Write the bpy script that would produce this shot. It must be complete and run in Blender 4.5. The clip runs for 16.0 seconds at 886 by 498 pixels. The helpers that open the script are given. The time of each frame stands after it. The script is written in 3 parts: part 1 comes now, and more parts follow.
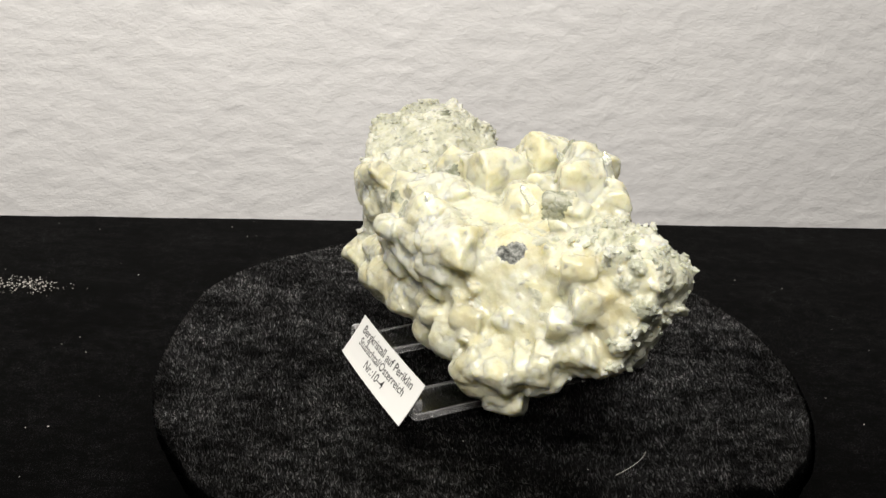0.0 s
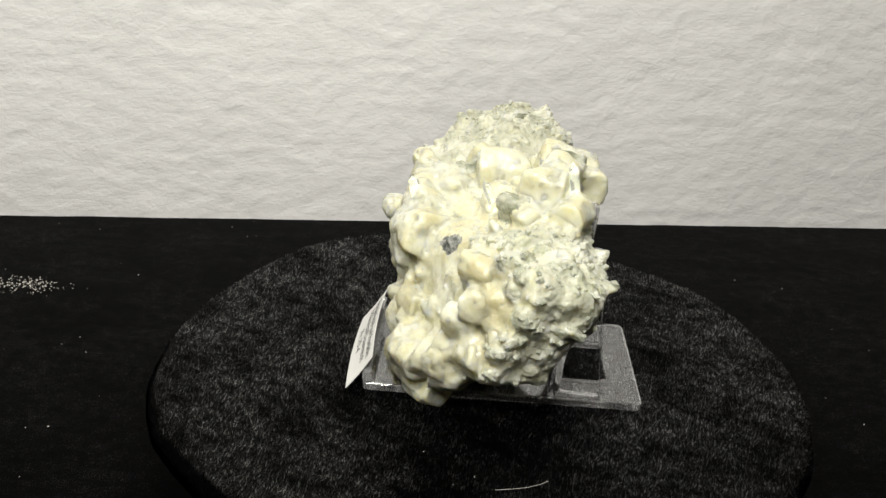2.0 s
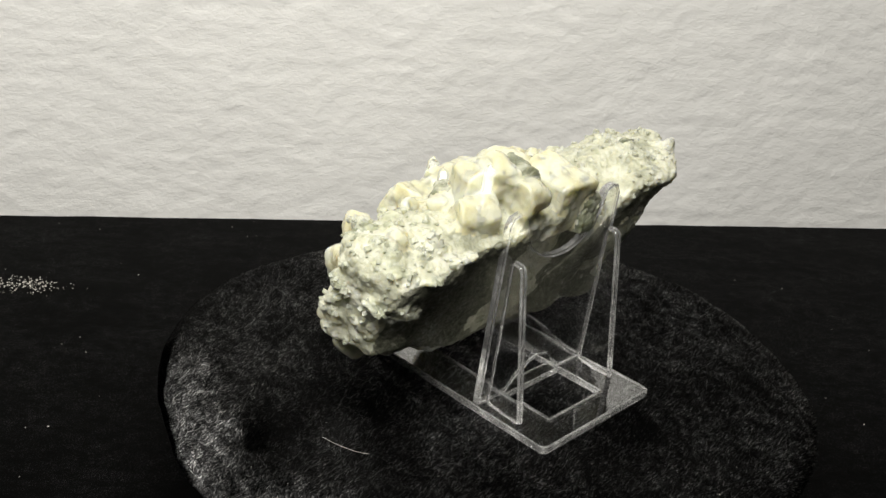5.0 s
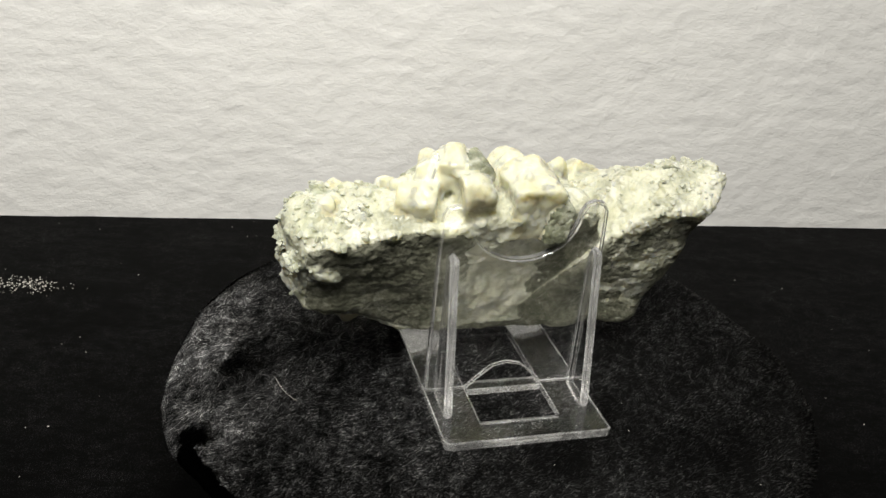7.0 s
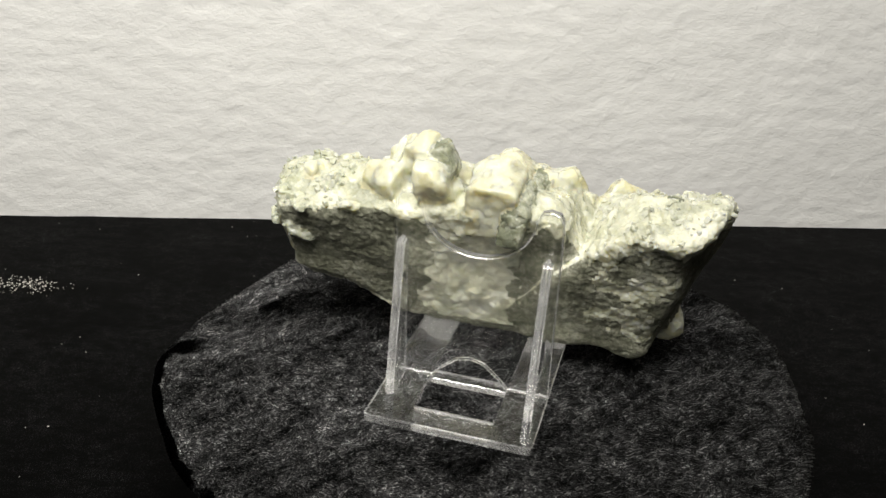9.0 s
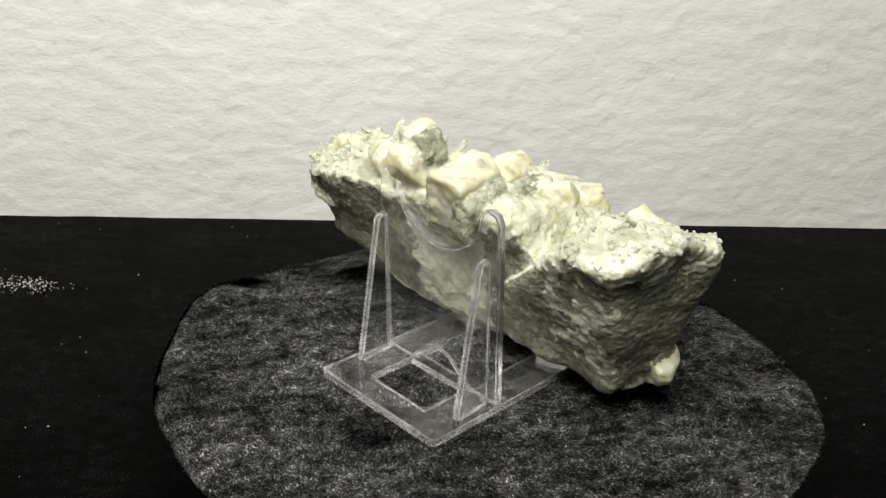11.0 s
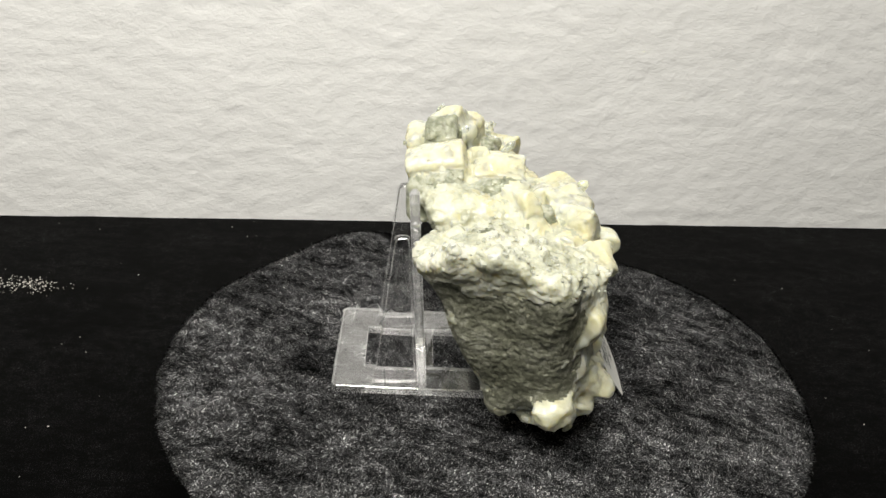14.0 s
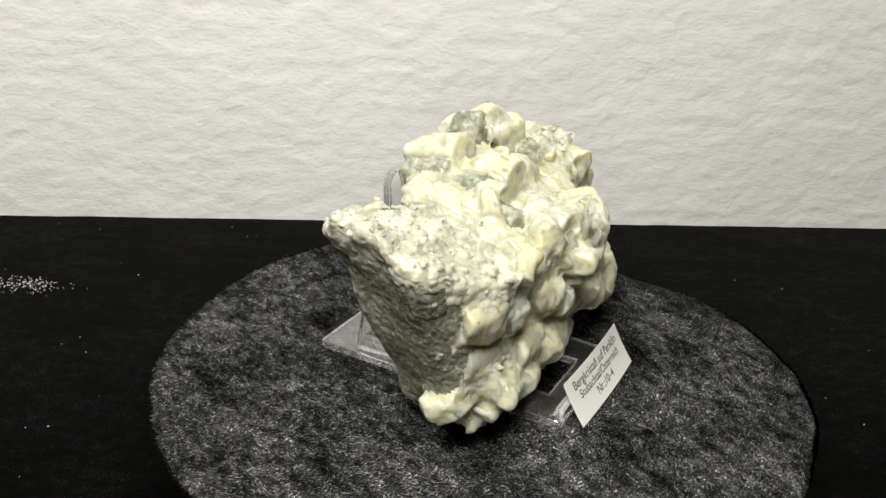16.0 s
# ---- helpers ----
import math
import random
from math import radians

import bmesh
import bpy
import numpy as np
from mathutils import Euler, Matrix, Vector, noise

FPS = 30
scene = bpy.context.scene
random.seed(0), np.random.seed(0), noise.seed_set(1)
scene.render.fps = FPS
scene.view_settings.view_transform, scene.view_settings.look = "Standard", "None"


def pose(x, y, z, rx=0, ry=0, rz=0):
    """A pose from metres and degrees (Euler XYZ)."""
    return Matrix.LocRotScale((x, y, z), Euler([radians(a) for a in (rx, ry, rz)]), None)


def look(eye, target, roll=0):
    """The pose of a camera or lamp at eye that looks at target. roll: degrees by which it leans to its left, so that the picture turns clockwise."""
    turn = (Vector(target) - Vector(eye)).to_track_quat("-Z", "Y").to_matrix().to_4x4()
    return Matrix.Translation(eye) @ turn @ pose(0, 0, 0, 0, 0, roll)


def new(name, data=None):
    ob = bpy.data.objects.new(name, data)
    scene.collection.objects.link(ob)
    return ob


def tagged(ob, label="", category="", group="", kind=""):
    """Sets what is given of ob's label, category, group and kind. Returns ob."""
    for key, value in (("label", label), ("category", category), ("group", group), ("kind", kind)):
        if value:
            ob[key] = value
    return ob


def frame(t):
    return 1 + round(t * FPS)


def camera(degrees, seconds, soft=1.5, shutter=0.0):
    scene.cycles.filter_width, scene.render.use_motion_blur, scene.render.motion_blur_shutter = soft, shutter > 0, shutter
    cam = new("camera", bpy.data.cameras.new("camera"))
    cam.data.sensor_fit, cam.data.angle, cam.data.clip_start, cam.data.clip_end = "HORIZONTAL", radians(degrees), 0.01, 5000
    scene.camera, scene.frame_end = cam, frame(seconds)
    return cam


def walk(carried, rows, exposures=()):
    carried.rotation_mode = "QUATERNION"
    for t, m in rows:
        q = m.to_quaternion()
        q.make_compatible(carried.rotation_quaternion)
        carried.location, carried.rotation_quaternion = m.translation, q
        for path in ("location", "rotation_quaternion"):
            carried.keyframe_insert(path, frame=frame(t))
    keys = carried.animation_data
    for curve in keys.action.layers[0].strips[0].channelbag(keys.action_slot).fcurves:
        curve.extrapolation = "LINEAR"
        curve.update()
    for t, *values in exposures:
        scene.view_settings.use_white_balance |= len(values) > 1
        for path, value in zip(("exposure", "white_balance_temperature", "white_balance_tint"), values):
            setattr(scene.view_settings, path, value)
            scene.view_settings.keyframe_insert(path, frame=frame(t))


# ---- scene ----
import itertools

SECONDS = 16.0
cam = camera(50.43, SECONDS, soft=1.5, shutter=0.0)
EYE = (-0.0155, -0.26, 0.1555)
VIEW = pose(*EYE, 90 - 24.53, 0, 0) @ pose(0, 0, 0, 0, 0, 3.97)
walk(cam, [(0.0, VIEW), (SECONDS, VIEW)], exposures=[(0.0, -0.08, 6500, 14), (1.5, -0.08, 6500, 11), (4.0, -0.08, 6500, 10), (7.0, 0.0, 6500, 10), (9.0, 0.02, 6500, 10), (12.0, 0.05, 6500, 10), (SECONDS, 0.05, 6500, 10)])

# ---- light: one lamp over the table, in a plain dim room ----
world = bpy.data.worlds.new("room_air")
world.use_nodes = True
world.node_tree.nodes["Background"].inputs[0].default_value = (1.0, 0.97, 0.92, 1)
world.node_tree.nodes["Background"].inputs[1].default_value = 0.12
scene.world = world


def lamp(name, eye, target, size, watts, colour):
    data = bpy.data.lights.new(name, "AREA")
    data.shape, data.size, data.energy, data.color = "DISK", size, watts, colour
    ob = new(name, data)
    ob.matrix_world = look(eye, target)
    return ob


lamp("desk_lamp_light", (-0.1, -0.33, 0.55), (0.0, 0.05, 0.03), 0.36, 6.6, (1.0, 0.972, 0.885))


# ---- materials ----
def material(name):
    m = bpy.data.materials.new(name)
    m.use_nodes = True
    nt = m.node_tree
    return m, nt, nt.nodes["Principled BSDF"]


def node(nt, kind, **values):
    n = nt.nodes.new(kind)
    for k, v in values.items():
        if k in n.inputs:
            n.inputs[k].default_value = v
    return n


def coords(nt, scale=(1, 1, 1)):
    c = nt.nodes.new("ShaderNodeTexCoord")
    mp = nt.nodes.new("ShaderNodeMapping")
    mp.inputs["Scale"].default_value = scale
    nt.links.new(c.outputs["Object"], mp.inputs["Vector"])
    return mp.outputs[0]


def noise_tex(nt, vec, scale, detail=4, rough=0.55):
    n = node(nt, "ShaderNodeTexNoise", Scale=scale, Detail=detail, Roughness=rough)
    nt.links.new(vec, n.inputs["Vector"])
    return n.outputs["Fac"]


def ramp(nt, fac, stops):
    r = nt.nodes.new("ShaderNodeValToRGB")
    while len(r.color_ramp.elements) < len(stops):
        r.color_ramp.elements.new(0.5)
    for e, (p, c) in zip(r.color_ramp.elements, stops):
        e.position, e.color = p, (*c, 1)
    nt.links.new(fac, r.inputs[0])
    return r.outputs[0]


def bump(nt, height, strength, distance, normal=None):
    b = node(nt, "ShaderNodeBump", Strength=strength, Distance=distance)
    nt.links.new(height, b.inputs["Height"])
    if normal is not None:
        nt.links.new(normal, b.inputs["Normal"])
    return b.outputs[0]


def link(nt, a, b):
    nt.links.new(a, b)


def math_node(nt, op, a, b=None):
    n = nt.nodes.new("ShaderNodeMath")
    n.operation = op
    for i, v in enumerate((a, b)):
        if v is None:
            continue
        if isinstance(v, (int, float)):
            n.inputs[i].default_value = v
        else:
            link(nt, v, n.inputs[i])
    return n.outputs[0]


def vec_node(nt, op, a, b=None, scale=None):
    n = nt.nodes.new("ShaderNodeVectorMath")
    n.operation = op
    for i, v in enumerate((a, b)):
        if v is None:
            continue
        if isinstance(v, (tuple, list)):
            n.inputs[i].default_value = v
        else:
            link(nt, v, n.inputs[i])
    if scale is not None:
        if isinstance(scale, (int, float)):
            n.inputs["Scale"].default_value = scale
        else:
            link(nt, scale, n.inputs["Scale"])
    return n.outputs[0]


def m_wall():
    m, nt, p = material("white_embossed_paper")
    v = coords(nt)
    link(nt, ramp(nt, noise_tex(nt, v, 18), [(0.3, (0.77, 0.765, 0.76)), (0.7, (0.83, 0.825, 0.82))]), p.inputs["Base Color"])
    p.inputs["Roughness"].default_value = 0.75
    fine = bump(nt, noise_tex(nt, coords(nt, (1, 1, 1.6)), 420, 4, 0.65), 0.6, 0.0006)
    link(nt, fine, p.inputs["Normal"])
    return m


def m_velvet(name, nap_degrees, pile, strands=False, brushed=False):
    """Black pile whose fibres lean one way: grey where they face the lamp, black where they turn from it."""
    m, nt, p = material(name)
    v = coords(nt)
    a = radians(nap_degrees)
    crush = nt.nodes.new("ShaderNodeTexNoise")
    crush.inputs["Scale"].default_value, crush.inputs["Detail"].default_value, crush.inputs["Roughness"].default_value = 30, 6, 0.62
    link(nt, coords(nt, (1, 1.7, 1)), crush.inputs["Vector"])
    turned = vec_node(nt, "SCALE", vec_node(nt, "SUBTRACT", crush.outputs["Color"], (0.5, 0.5, 0.5)), scale=2.5)
    lying = vec_node(nt, "ADD", turned, (5.2 * math.cos(a), 5.2 * math.sin(a), 0))
    if brushed:
        # one stretch of the rim is brushed another way
        flat = vec_node(nt, "MULTIPLY", v, (1, 1, 0))
        away = nt.nodes.new("ShaderNodeVectorMath")
        away.operation = "LENGTH"
        link(nt, flat, away.inputs[0])
        toward = nt.nodes.new("ShaderNodeVectorMath")
        toward.operation = "DOT_PRODUCT"
        link(nt, vec_node(nt, "NORMALIZE", flat), toward.inputs[0])
        toward.inputs[1].default_value = (math.cos(radians(290)), math.sin(radians(290)), 0)
        ragged = math_node(nt, "MULTIPLY", noise_tex(nt, v, 60, 5, 0.6), 0.03)
        band = math_node(nt, "MULTIPLY", math_node(nt, "SUBTRACT", math_node(nt, "ADD", away.outputs["Value"], ragged), 0.094), 110)
        arc = math_node(nt, "MULTIPLY", math_node(nt, "SUBTRACT", toward.outputs["Value"], 0.8), 9)
        both = math_node(nt, "MULTIPLY", math_node(nt, "MINIMUM", math_node(nt, "MAXIMUM", band, 0), 1), math_node(nt, "MINIMUM", math_node(nt, "MAXIMUM", arc, 0), 1))
        b = radians(34)
        other = (5.2 * (math.cos(b) - math.cos(a)), 5.2 * (math.sin(b) - math.sin(a)), 0)
        shift = nt.nodes.new("ShaderNodeVectorMath")
        shift.operation = "SCALE"
        shift.inputs[0].default_value = other
        link(nt, both, shift.inputs["Scale"])
        lying = vec_node(nt, "ADD", lying, shift.outputs[0])
    nap = nt.nodes.new("ShaderNodeVectorTransform")
    nap.vector_type, nap.convert_from, nap.convert_to = "VECTOR", "OBJECT", "WORLD"
    link(nt, lying, nap.inputs[0])
    geo = nt.nodes.new("ShaderNodeNewGeometry")
    fibre = nt.nodes.new("ShaderNodeTexNoise")
    fibre.inputs["Scale"].default_value, fibre.inputs["Detail"].default_value = 3000, 2
    link(nt, coords(nt, (1, 0.6, 1)), fibre.inputs["Vector"])
    jitter = vec_node(nt, "SCALE", vec_node(nt, "SUBTRACT", fibre.outputs["Color"], (0.5, 0.5, 0.5)), scale=1.5)
    tilted = vec_node(nt, "ADD", vec_node(nt, "ADD", geo.outputs["Normal"], nap.outputs[0]), jitter)
    link(nt, vec_node(nt, "NORMALIZE", tilted), p.inputs["Normal"])
    strand = noise_tex(nt, coords(nt, (1, 0.55, 1)), 3300, 3, 0.8)
    # Uneven tone: paints the folds' dark bands and pale sheen into the colour.
    fold_tone = ramp(nt, noise_tex(nt, coords(nt, (1, 1.8, 1)), 26, 6, 0.65), [(0.36, (0.22, 0.22, 0.22)), (0.66, (1.9, 1.9, 1.9))])
    tuft = ramp(nt, noise_tex(nt, coords(nt, (1, 1.4, 1)), 170, 4, 0.7), [(0.38, (0.35, 0.35, 0.35)), (0.64, (1.8, 1.8, 1.8))])
    k = pile
    fibre_mix = nt.nodes.new("ShaderNodeVectorMath")
    fibre_mix.operation = "MULTIPLY"
    # Glints are painted into the colour, per fibre with strands, else by noise.
    painted_glint = [(0.4, (0.03 * k,) * 3), (0.8, (0.55 * k,) * 3), (0.92, (1.8 * k,) * 3), (1.0, (3.0 * k,) * 3)]
    link(nt, ramp(nt, geo.outputs["Random Per Island"], painted_glint) if strands else ramp(nt, strand, [(0.42, (0.03 * k, 0.03 * k, 0.032 * k)), (0.56, (0.35 * k, 0.35 * k, 0.37 * k)), (0.72, (3.6 * k, 3.6 * k, 3.7 * k))]), fibre_mix.inputs[0])
    link(nt, vec_node(nt, "MULTIPLY", fold_tone, tuft), fibre_mix.inputs[1])
    link(nt, fibre_mix.outputs[0], p.inputs["Base Color"])
    p.inputs["Specular IOR Level"].default_value = 0.01
    p.inputs["Roughness"].default_value = 0.5
    p.inputs["Sheen Weight"].default_value = 0.004
    p.inputs["Sheen Roughness"].default_value = 0.3
    return m


def m_acrylic(name, rough, cloud, tint):
    m, nt, p = material(name)
    v = coords(nt)
    p.inputs["Base Color"].default_value = (tint, tint, tint * 1.005, 1)
    p.inputs["IOR"].default_value = 1.49
    scuff = noise_tex(nt, v, 160, 5, 0.7)
    p.inputs["Coat Weight"].default_value, p.inputs["Coat IOR"].default_value = 1.0, 1.6
    link(nt, math_node(nt, "ADD", math_node(nt, "MULTIPLY", scuff, rough), 0.01), p.inputs["Roughness"])
    link(nt, ramp(nt, scuff, [(0.45, (1 - cloud * 0.3,) * 3), (0.75, (1 - cloud,) * 3)]), p.inputs["Transmission Weight"])
    return m


def m_plain(name, colour, rough):
    m, nt, p = material(name)
    p.inputs["Base Color"].default_value = (*colour, 1)
    p.inputs["Roughness"].default_value = rough
    return m


def m_crystal(name, tones, rough=0.3, sss=0.85, patch=34, relief=0.00025):
    """Cloudy, waxy feldspar: tones drift through crust and crystals alike, with faint veils and a fine etched skin."""
    m, nt, p = material(name)
    v = coords(nt)
    info = nt.nodes.new("ShaderNodeObjectInfo")
    veil = noise_tex(nt, v, 130, 5, 0.62)
    cloud = noise_tex(nt, v, patch, 4, 0.6)
    tone = math_node(nt, "ADD", math_node(nt, "ADD", math_node(nt, "MULTIPLY", veil, 0.45), math_node(nt, "MULTIPLY", cloud, 0.65)), math_node(nt, "MULTIPLY", info.outputs["Random"], 0.07))
    link(nt, ramp(nt, tone, [(0.44, tones[0]), (0.56, tones[1]), (0.67, tones[2])]), p.inputs["Base Color"])
    link(nt, ramp(nt, noise_tex(nt, v, 320, 3), [(0.4, (rough * 0.6,) * 3), (0.65, (rough * 1.6,) * 3)]), p.inputs["Roughness"])
    p.inputs["Subsurface Weight"].default_value = sss
    p.inputs["Subsurface Radius"].default_value = (1.0, 0.9, 0.6)
    p.inputs["Subsurface Scale"].default_value = 0.0055
    skin = noise_tex(nt, v, 800, 4, 0.65)
    link(nt, bump(nt, skin, 0.5, relief, bump(nt, noise_tex(nt, v, 300, 3), 0.5, relief * 2)), p.inputs["Normal"])
    return m


def m_rock(name, tones, scale):
    m, nt, p = material(name)
    v = coords(nt)
    big = noise_tex(nt, v, scale, 6, 0.7)
    speckle = noise_tex(nt, v, 620, 4, 0.75)
    tone = math_node(nt, "ADD", math_node(nt, "MULTIPLY", big, 0.5), math_node(nt, "MULTIPLY", speckle, 0.5))
    link(nt, ramp(nt, tone, [(0.38, tones[0]), (0.5, tones[1]), (0.62, tones[2])]), p.inputs["Base Color"])
    p.inputs["Roughness"].default_value = 0.8
    link(nt, bump(nt, noise_tex(nt, v, 900, 5, 0.75), 0.8, 0.0008, bump(nt, noise_tex(nt, v, 300, 4, 0.7), 0.6, 0.0009)), p.inputs["Normal"])
    return m


def m_quartz():
    m, nt, p = material("clear_quartz")
    p.inputs["Base Color"].default_value = (0.88, 0.9, 0.84, 1)
    p.inputs["Transmission Weight"].default_value = 0.85
    p.inputs["IOR"].default_value = 1.54
    p.inputs["Roughness"].default_value = 0.06
    return m


WALL = m_wall()
VELVET_TABLE, VELVET_DISC = m_velvet("black_velvet", 95, 0.024), m_velvet("black_velvet_cover", 104, 0.175, False, True)
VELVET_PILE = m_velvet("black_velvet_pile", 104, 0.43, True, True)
ACRYLIC, ACRYLIC_EDGE = m_acrylic("clear_acrylic", 0.02, 0.0, 0.98), m_acrylic("cut_acrylic_edge", 0.18, 0.4, 0.85)
PAPER, INK = m_plain("white_paper", (0.8, 0.8, 0.77), 0.7), m_plain("black_ink", (0.02, 0.02, 0.02), 0.6)
CREAM = m_crystal("cream_feldspar", [(0.555, 0.515, 0.33), (0.645, 0.622, 0.435), (0.71, 0.707, 0.56)])
DRUSE = m_crystal("white_druse", [(0.36, 0.367, 0.28), (0.55, 0.553, 0.43), (0.68, 0.677, 0.56)], 0.35, 0.5, 120, 0.0006)
GREEN = m_crystal("grey_green_druse", [(0.36, 0.378, 0.27), (0.55, 0.562, 0.425), (0.68, 0.682, 0.545)], 0.25, 0.5, 90, 0.0006)
GLASSY = m_crystal("grey_glassy_quartz", [(0.12, 0.13, 0.085), (0.26, 0.275, 0.195), (0.52, 0.525, 0.42)], 0.12, 0.4, 150, 0.0007)
ROCK = m_rock("grey_green_rock", [(0.1, 0.104, 0.068), (0.205, 0.208, 0.15), (0.42, 0.42, 0.345)], 60)
DARK = m_rock("dark_chlorite", [(0.04, 0.044, 0.04), (0.22, 0.23, 0.21), (0.6, 0.6, 0.56)], 420)
QUARTZ = m_quartz()
LINT = m_plain("pale_lint", (0.42, 0.41, 0.38), 0.8)


# ---- small builders ----
def mesh_part(name, verts, faces, mats, parent=None, label="", index=None, smooth=False):
    me = bpy.data.meshes.new(name)
    me.from_pydata([tuple(v) for v in verts], [], [tuple(f) for f in faces])
    for mt in mats:
        me.materials.append(mt)
    if index is not None:
        me.polygons.foreach_set("material_index", [int(i) for i in index])
    if smooth:
        me.shade_smooth()
    me.update()
    ob = new(name, me)
    ob.parent = parent
    if label:
        tagged(ob, label)
    return ob


def part(name, bm, mat, parent=None, label="", smooth=False):
    me = bpy.data.meshes.new(name)
    bm.to_mesh(me)
    bm.free()
    if smooth:
        me.shade_smooth()
    me.materials.append(mat)
    ob = new(name, me)
    ob.parent = parent
    if label:
        tagged(ob, label)
    return ob


def empty(name):
    return new(name, None)


def outline_solid(points, thick, m, bevel=0.0004):
    """A flat outline in x, y, raised by thick along z, moved by m."""
    bm = bmesh.new()
    f = bm.faces.new([bm.verts.new((x, y, 0)) for x, y in points])
    bm.normal_update()
    if f.normal.z < 0:
        f.normal_flip()
    r = bmesh.ops.extrude_face_region(bm, geom=[f])
    bmesh.ops.translate(bm, vec=(0, 0, thick), verts=[v for v in r["geom"] if isinstance(v, bmesh.types.BMVert)])
    f.normal_flip()
    bmesh.ops.recalc_face_normals(bm, faces=bm.faces)
    if bevel:
        edges = [e for e in bm.edges if len(e.link_faces) == 2 and e.calc_face_angle(0) > 0.9]
        bmesh.ops.bevel(bm, geom=edges, offset=bevel, segments=3, affect="EDGES")
    for f in bm.faces:
        if abs(f.normal.z) < 0.98:
            f.material_index = 1
    bm.transform(m)
    return bm


def acrylic(name, bm, parent):
    ob = part(name, bm, ACRYLIC, parent)
    ob.data.materials.append(ACRYLIC_EDGE)
    ob.data.transform(STAND)
    ob.visible_shadow = False
    return ob


# ---- structure ----
TABLE_Z = -0.018


def cloth_grid():
    n, half = 120, 0.75
    xs = np.linspace(-half, half, n)
    verts, faces = [], []
    for j in range(n):
        for i in range(n):
            x, y = xs[i], xs[j] - 0.45
            verts.append((x, y, TABLE_Z + 0.0004 * noise.noise((x * 25, y * 25, 3))))
    for j in range(n - 1):
        for i in range(n - 1):
            a = j * n + i
            faces.append((a, a + 1, a + n + 1, a + n))
    return verts, faces


tagged(mesh_part("table_cloth", *cloth_grid(), [VELVET_TABLE], smooth=True), "black velvet cloth spread flat over the table", "cloth", kind="structure")


def wall_relief(x, z):
    """Hand-made paper: long soft ridges, mostly level, with dents between them."""
    wx, wz = x + 0.006 * noise.noise((x * 30, z * 30, 8)), z + 0.004 * noise.noise((x * 22, z * 40, 2))
    a = 1 - abs(noise.noise((wx * 38, 0.3, wz * 95)))
    b = noise.noise((wx * 85, 4.1, wz * 150))
    c = noise.noise((wx * 16, 9.0, wz * 28))
    d = noise.noise((wx * 190, 1.0, wz * 300))
    return 0.0002 * a ** 3 + 0.00028 * b + 0.00022 * c + 0.0002 * d + 0.00009 * noise.noise((wx * 420, 6.0, wz * 600))


def wall_mesh():
    nx, nz, width, height = 520, 300, 0.62, 0.36
    verts, faces = [], []
    for j in range(nz):
        z = height * j / (nz - 1)
        for i in range(nx):
            x = width * (i / (nx - 1) - 0.5)
            verts.append((x, -wall_relief(x, z), z + TABLE_Z))
    for j in range(nz - 1):
        for i in range(nx - 1):
            a = j * nx + i
            faces.append((a, a + 1, a + nx + 1, a + nx))
    # the sheet's depth: a back and four sides
    k = len(verts)
    verts += [(-width / 2, 0.02, TABLE_Z), (width / 2, 0.02, TABLE_Z), (width / 2, 0.02, TABLE_Z + height), (-width / 2, 0.02, TABLE_Z + height)]
    faces += [(k + 1, k, k + 3, k + 2), (0, k, k + 1, nx - 1), (nx * (nz - 1), nx * nz - 1, k + 2, k + 3), (0, nx * (nz - 1), k + 3, k), (nx - 1, k + 1, k + 2, nx * nz - 1)]
    m = pose(-0.0164, 0.151, 0, 0, 0, 7.95)
    return [tuple(m @ Vector(v)) for v in verts], faces


tagged(mesh_part("wall_back", *wall_mesh(), [WALL], smooth=True), "white rough-textured paper wall behind the table", "wall", kind="structure")


def room():
    """Unseen plain pale walls, floor and ceiling, added to close the place behind the camera and bounce fill light."""
    pale = m_plain("pale_room_paint", (0.75, 0.73, 0.7), 0.9)
    for name, at, size in (("wall_front", (0, -2.55, 0.6), (4, 0.1, 2.6)), ("wall_left", (-2.05, -0.5, 0.6), (0.1, 4.2, 2.6)), ("wall_right", (2.05, -0.5, 0.6), (0.1, 4.2, 2.6)),
                           ("wall_far", (0, 1.65, 0.6), (4, 0.1, 2.6)), ("ceiling", (0, -0.5, 1.95), (4.2, 4.3, 0.1)), ("floor", (0, -0.5, -0.75), (4.2, 4.3, 0.1))):
        bm = bmesh.new()
        bmesh.ops.create_cube(bm, size=1)
        bm.transform(pose(*at) @ Matrix.Diagonal((*size, 1)))
        tagged(part(name, bm, pale), "plain pale painted room surface, unseen, added to bounce fill light", name.split("_")[0], kind="structure")


room()

# ---- turntable ----
turntable = tagged(empty("turntable"), "round turntable draped in black velvet", "turntable")


def turn_bump(a, centre, width):
    """1 at an angle round the disc, falling off on both sides, in degrees."""
    d = (np.degrees(a) - centre + 180) % 360 - 180
    return np.exp(-(d / width) ** 2)


def cover_edge(a):
    """Radius of the cut cloth at an angle: not quite round."""
    ripple = 0.5 * np.sin(5 * a + 1) + 0.35 * np.sin(11 * a + 2.1) + 0.22 * np.sin(23 * a) + 0.12 * np.sin(47 * a + 0.6)
    return (102.0 - 3.6 * turn_bump(a, 290, 22) - 1.8 * turn_bump(a, 18, 20) + 2.2 * turn_bump(a, 240, 16) + 2.2 * turn_bump(a, 152, 15) - 3.5 * turn_bump(a, 128, 12) + 0.8 * ripple) / 1000


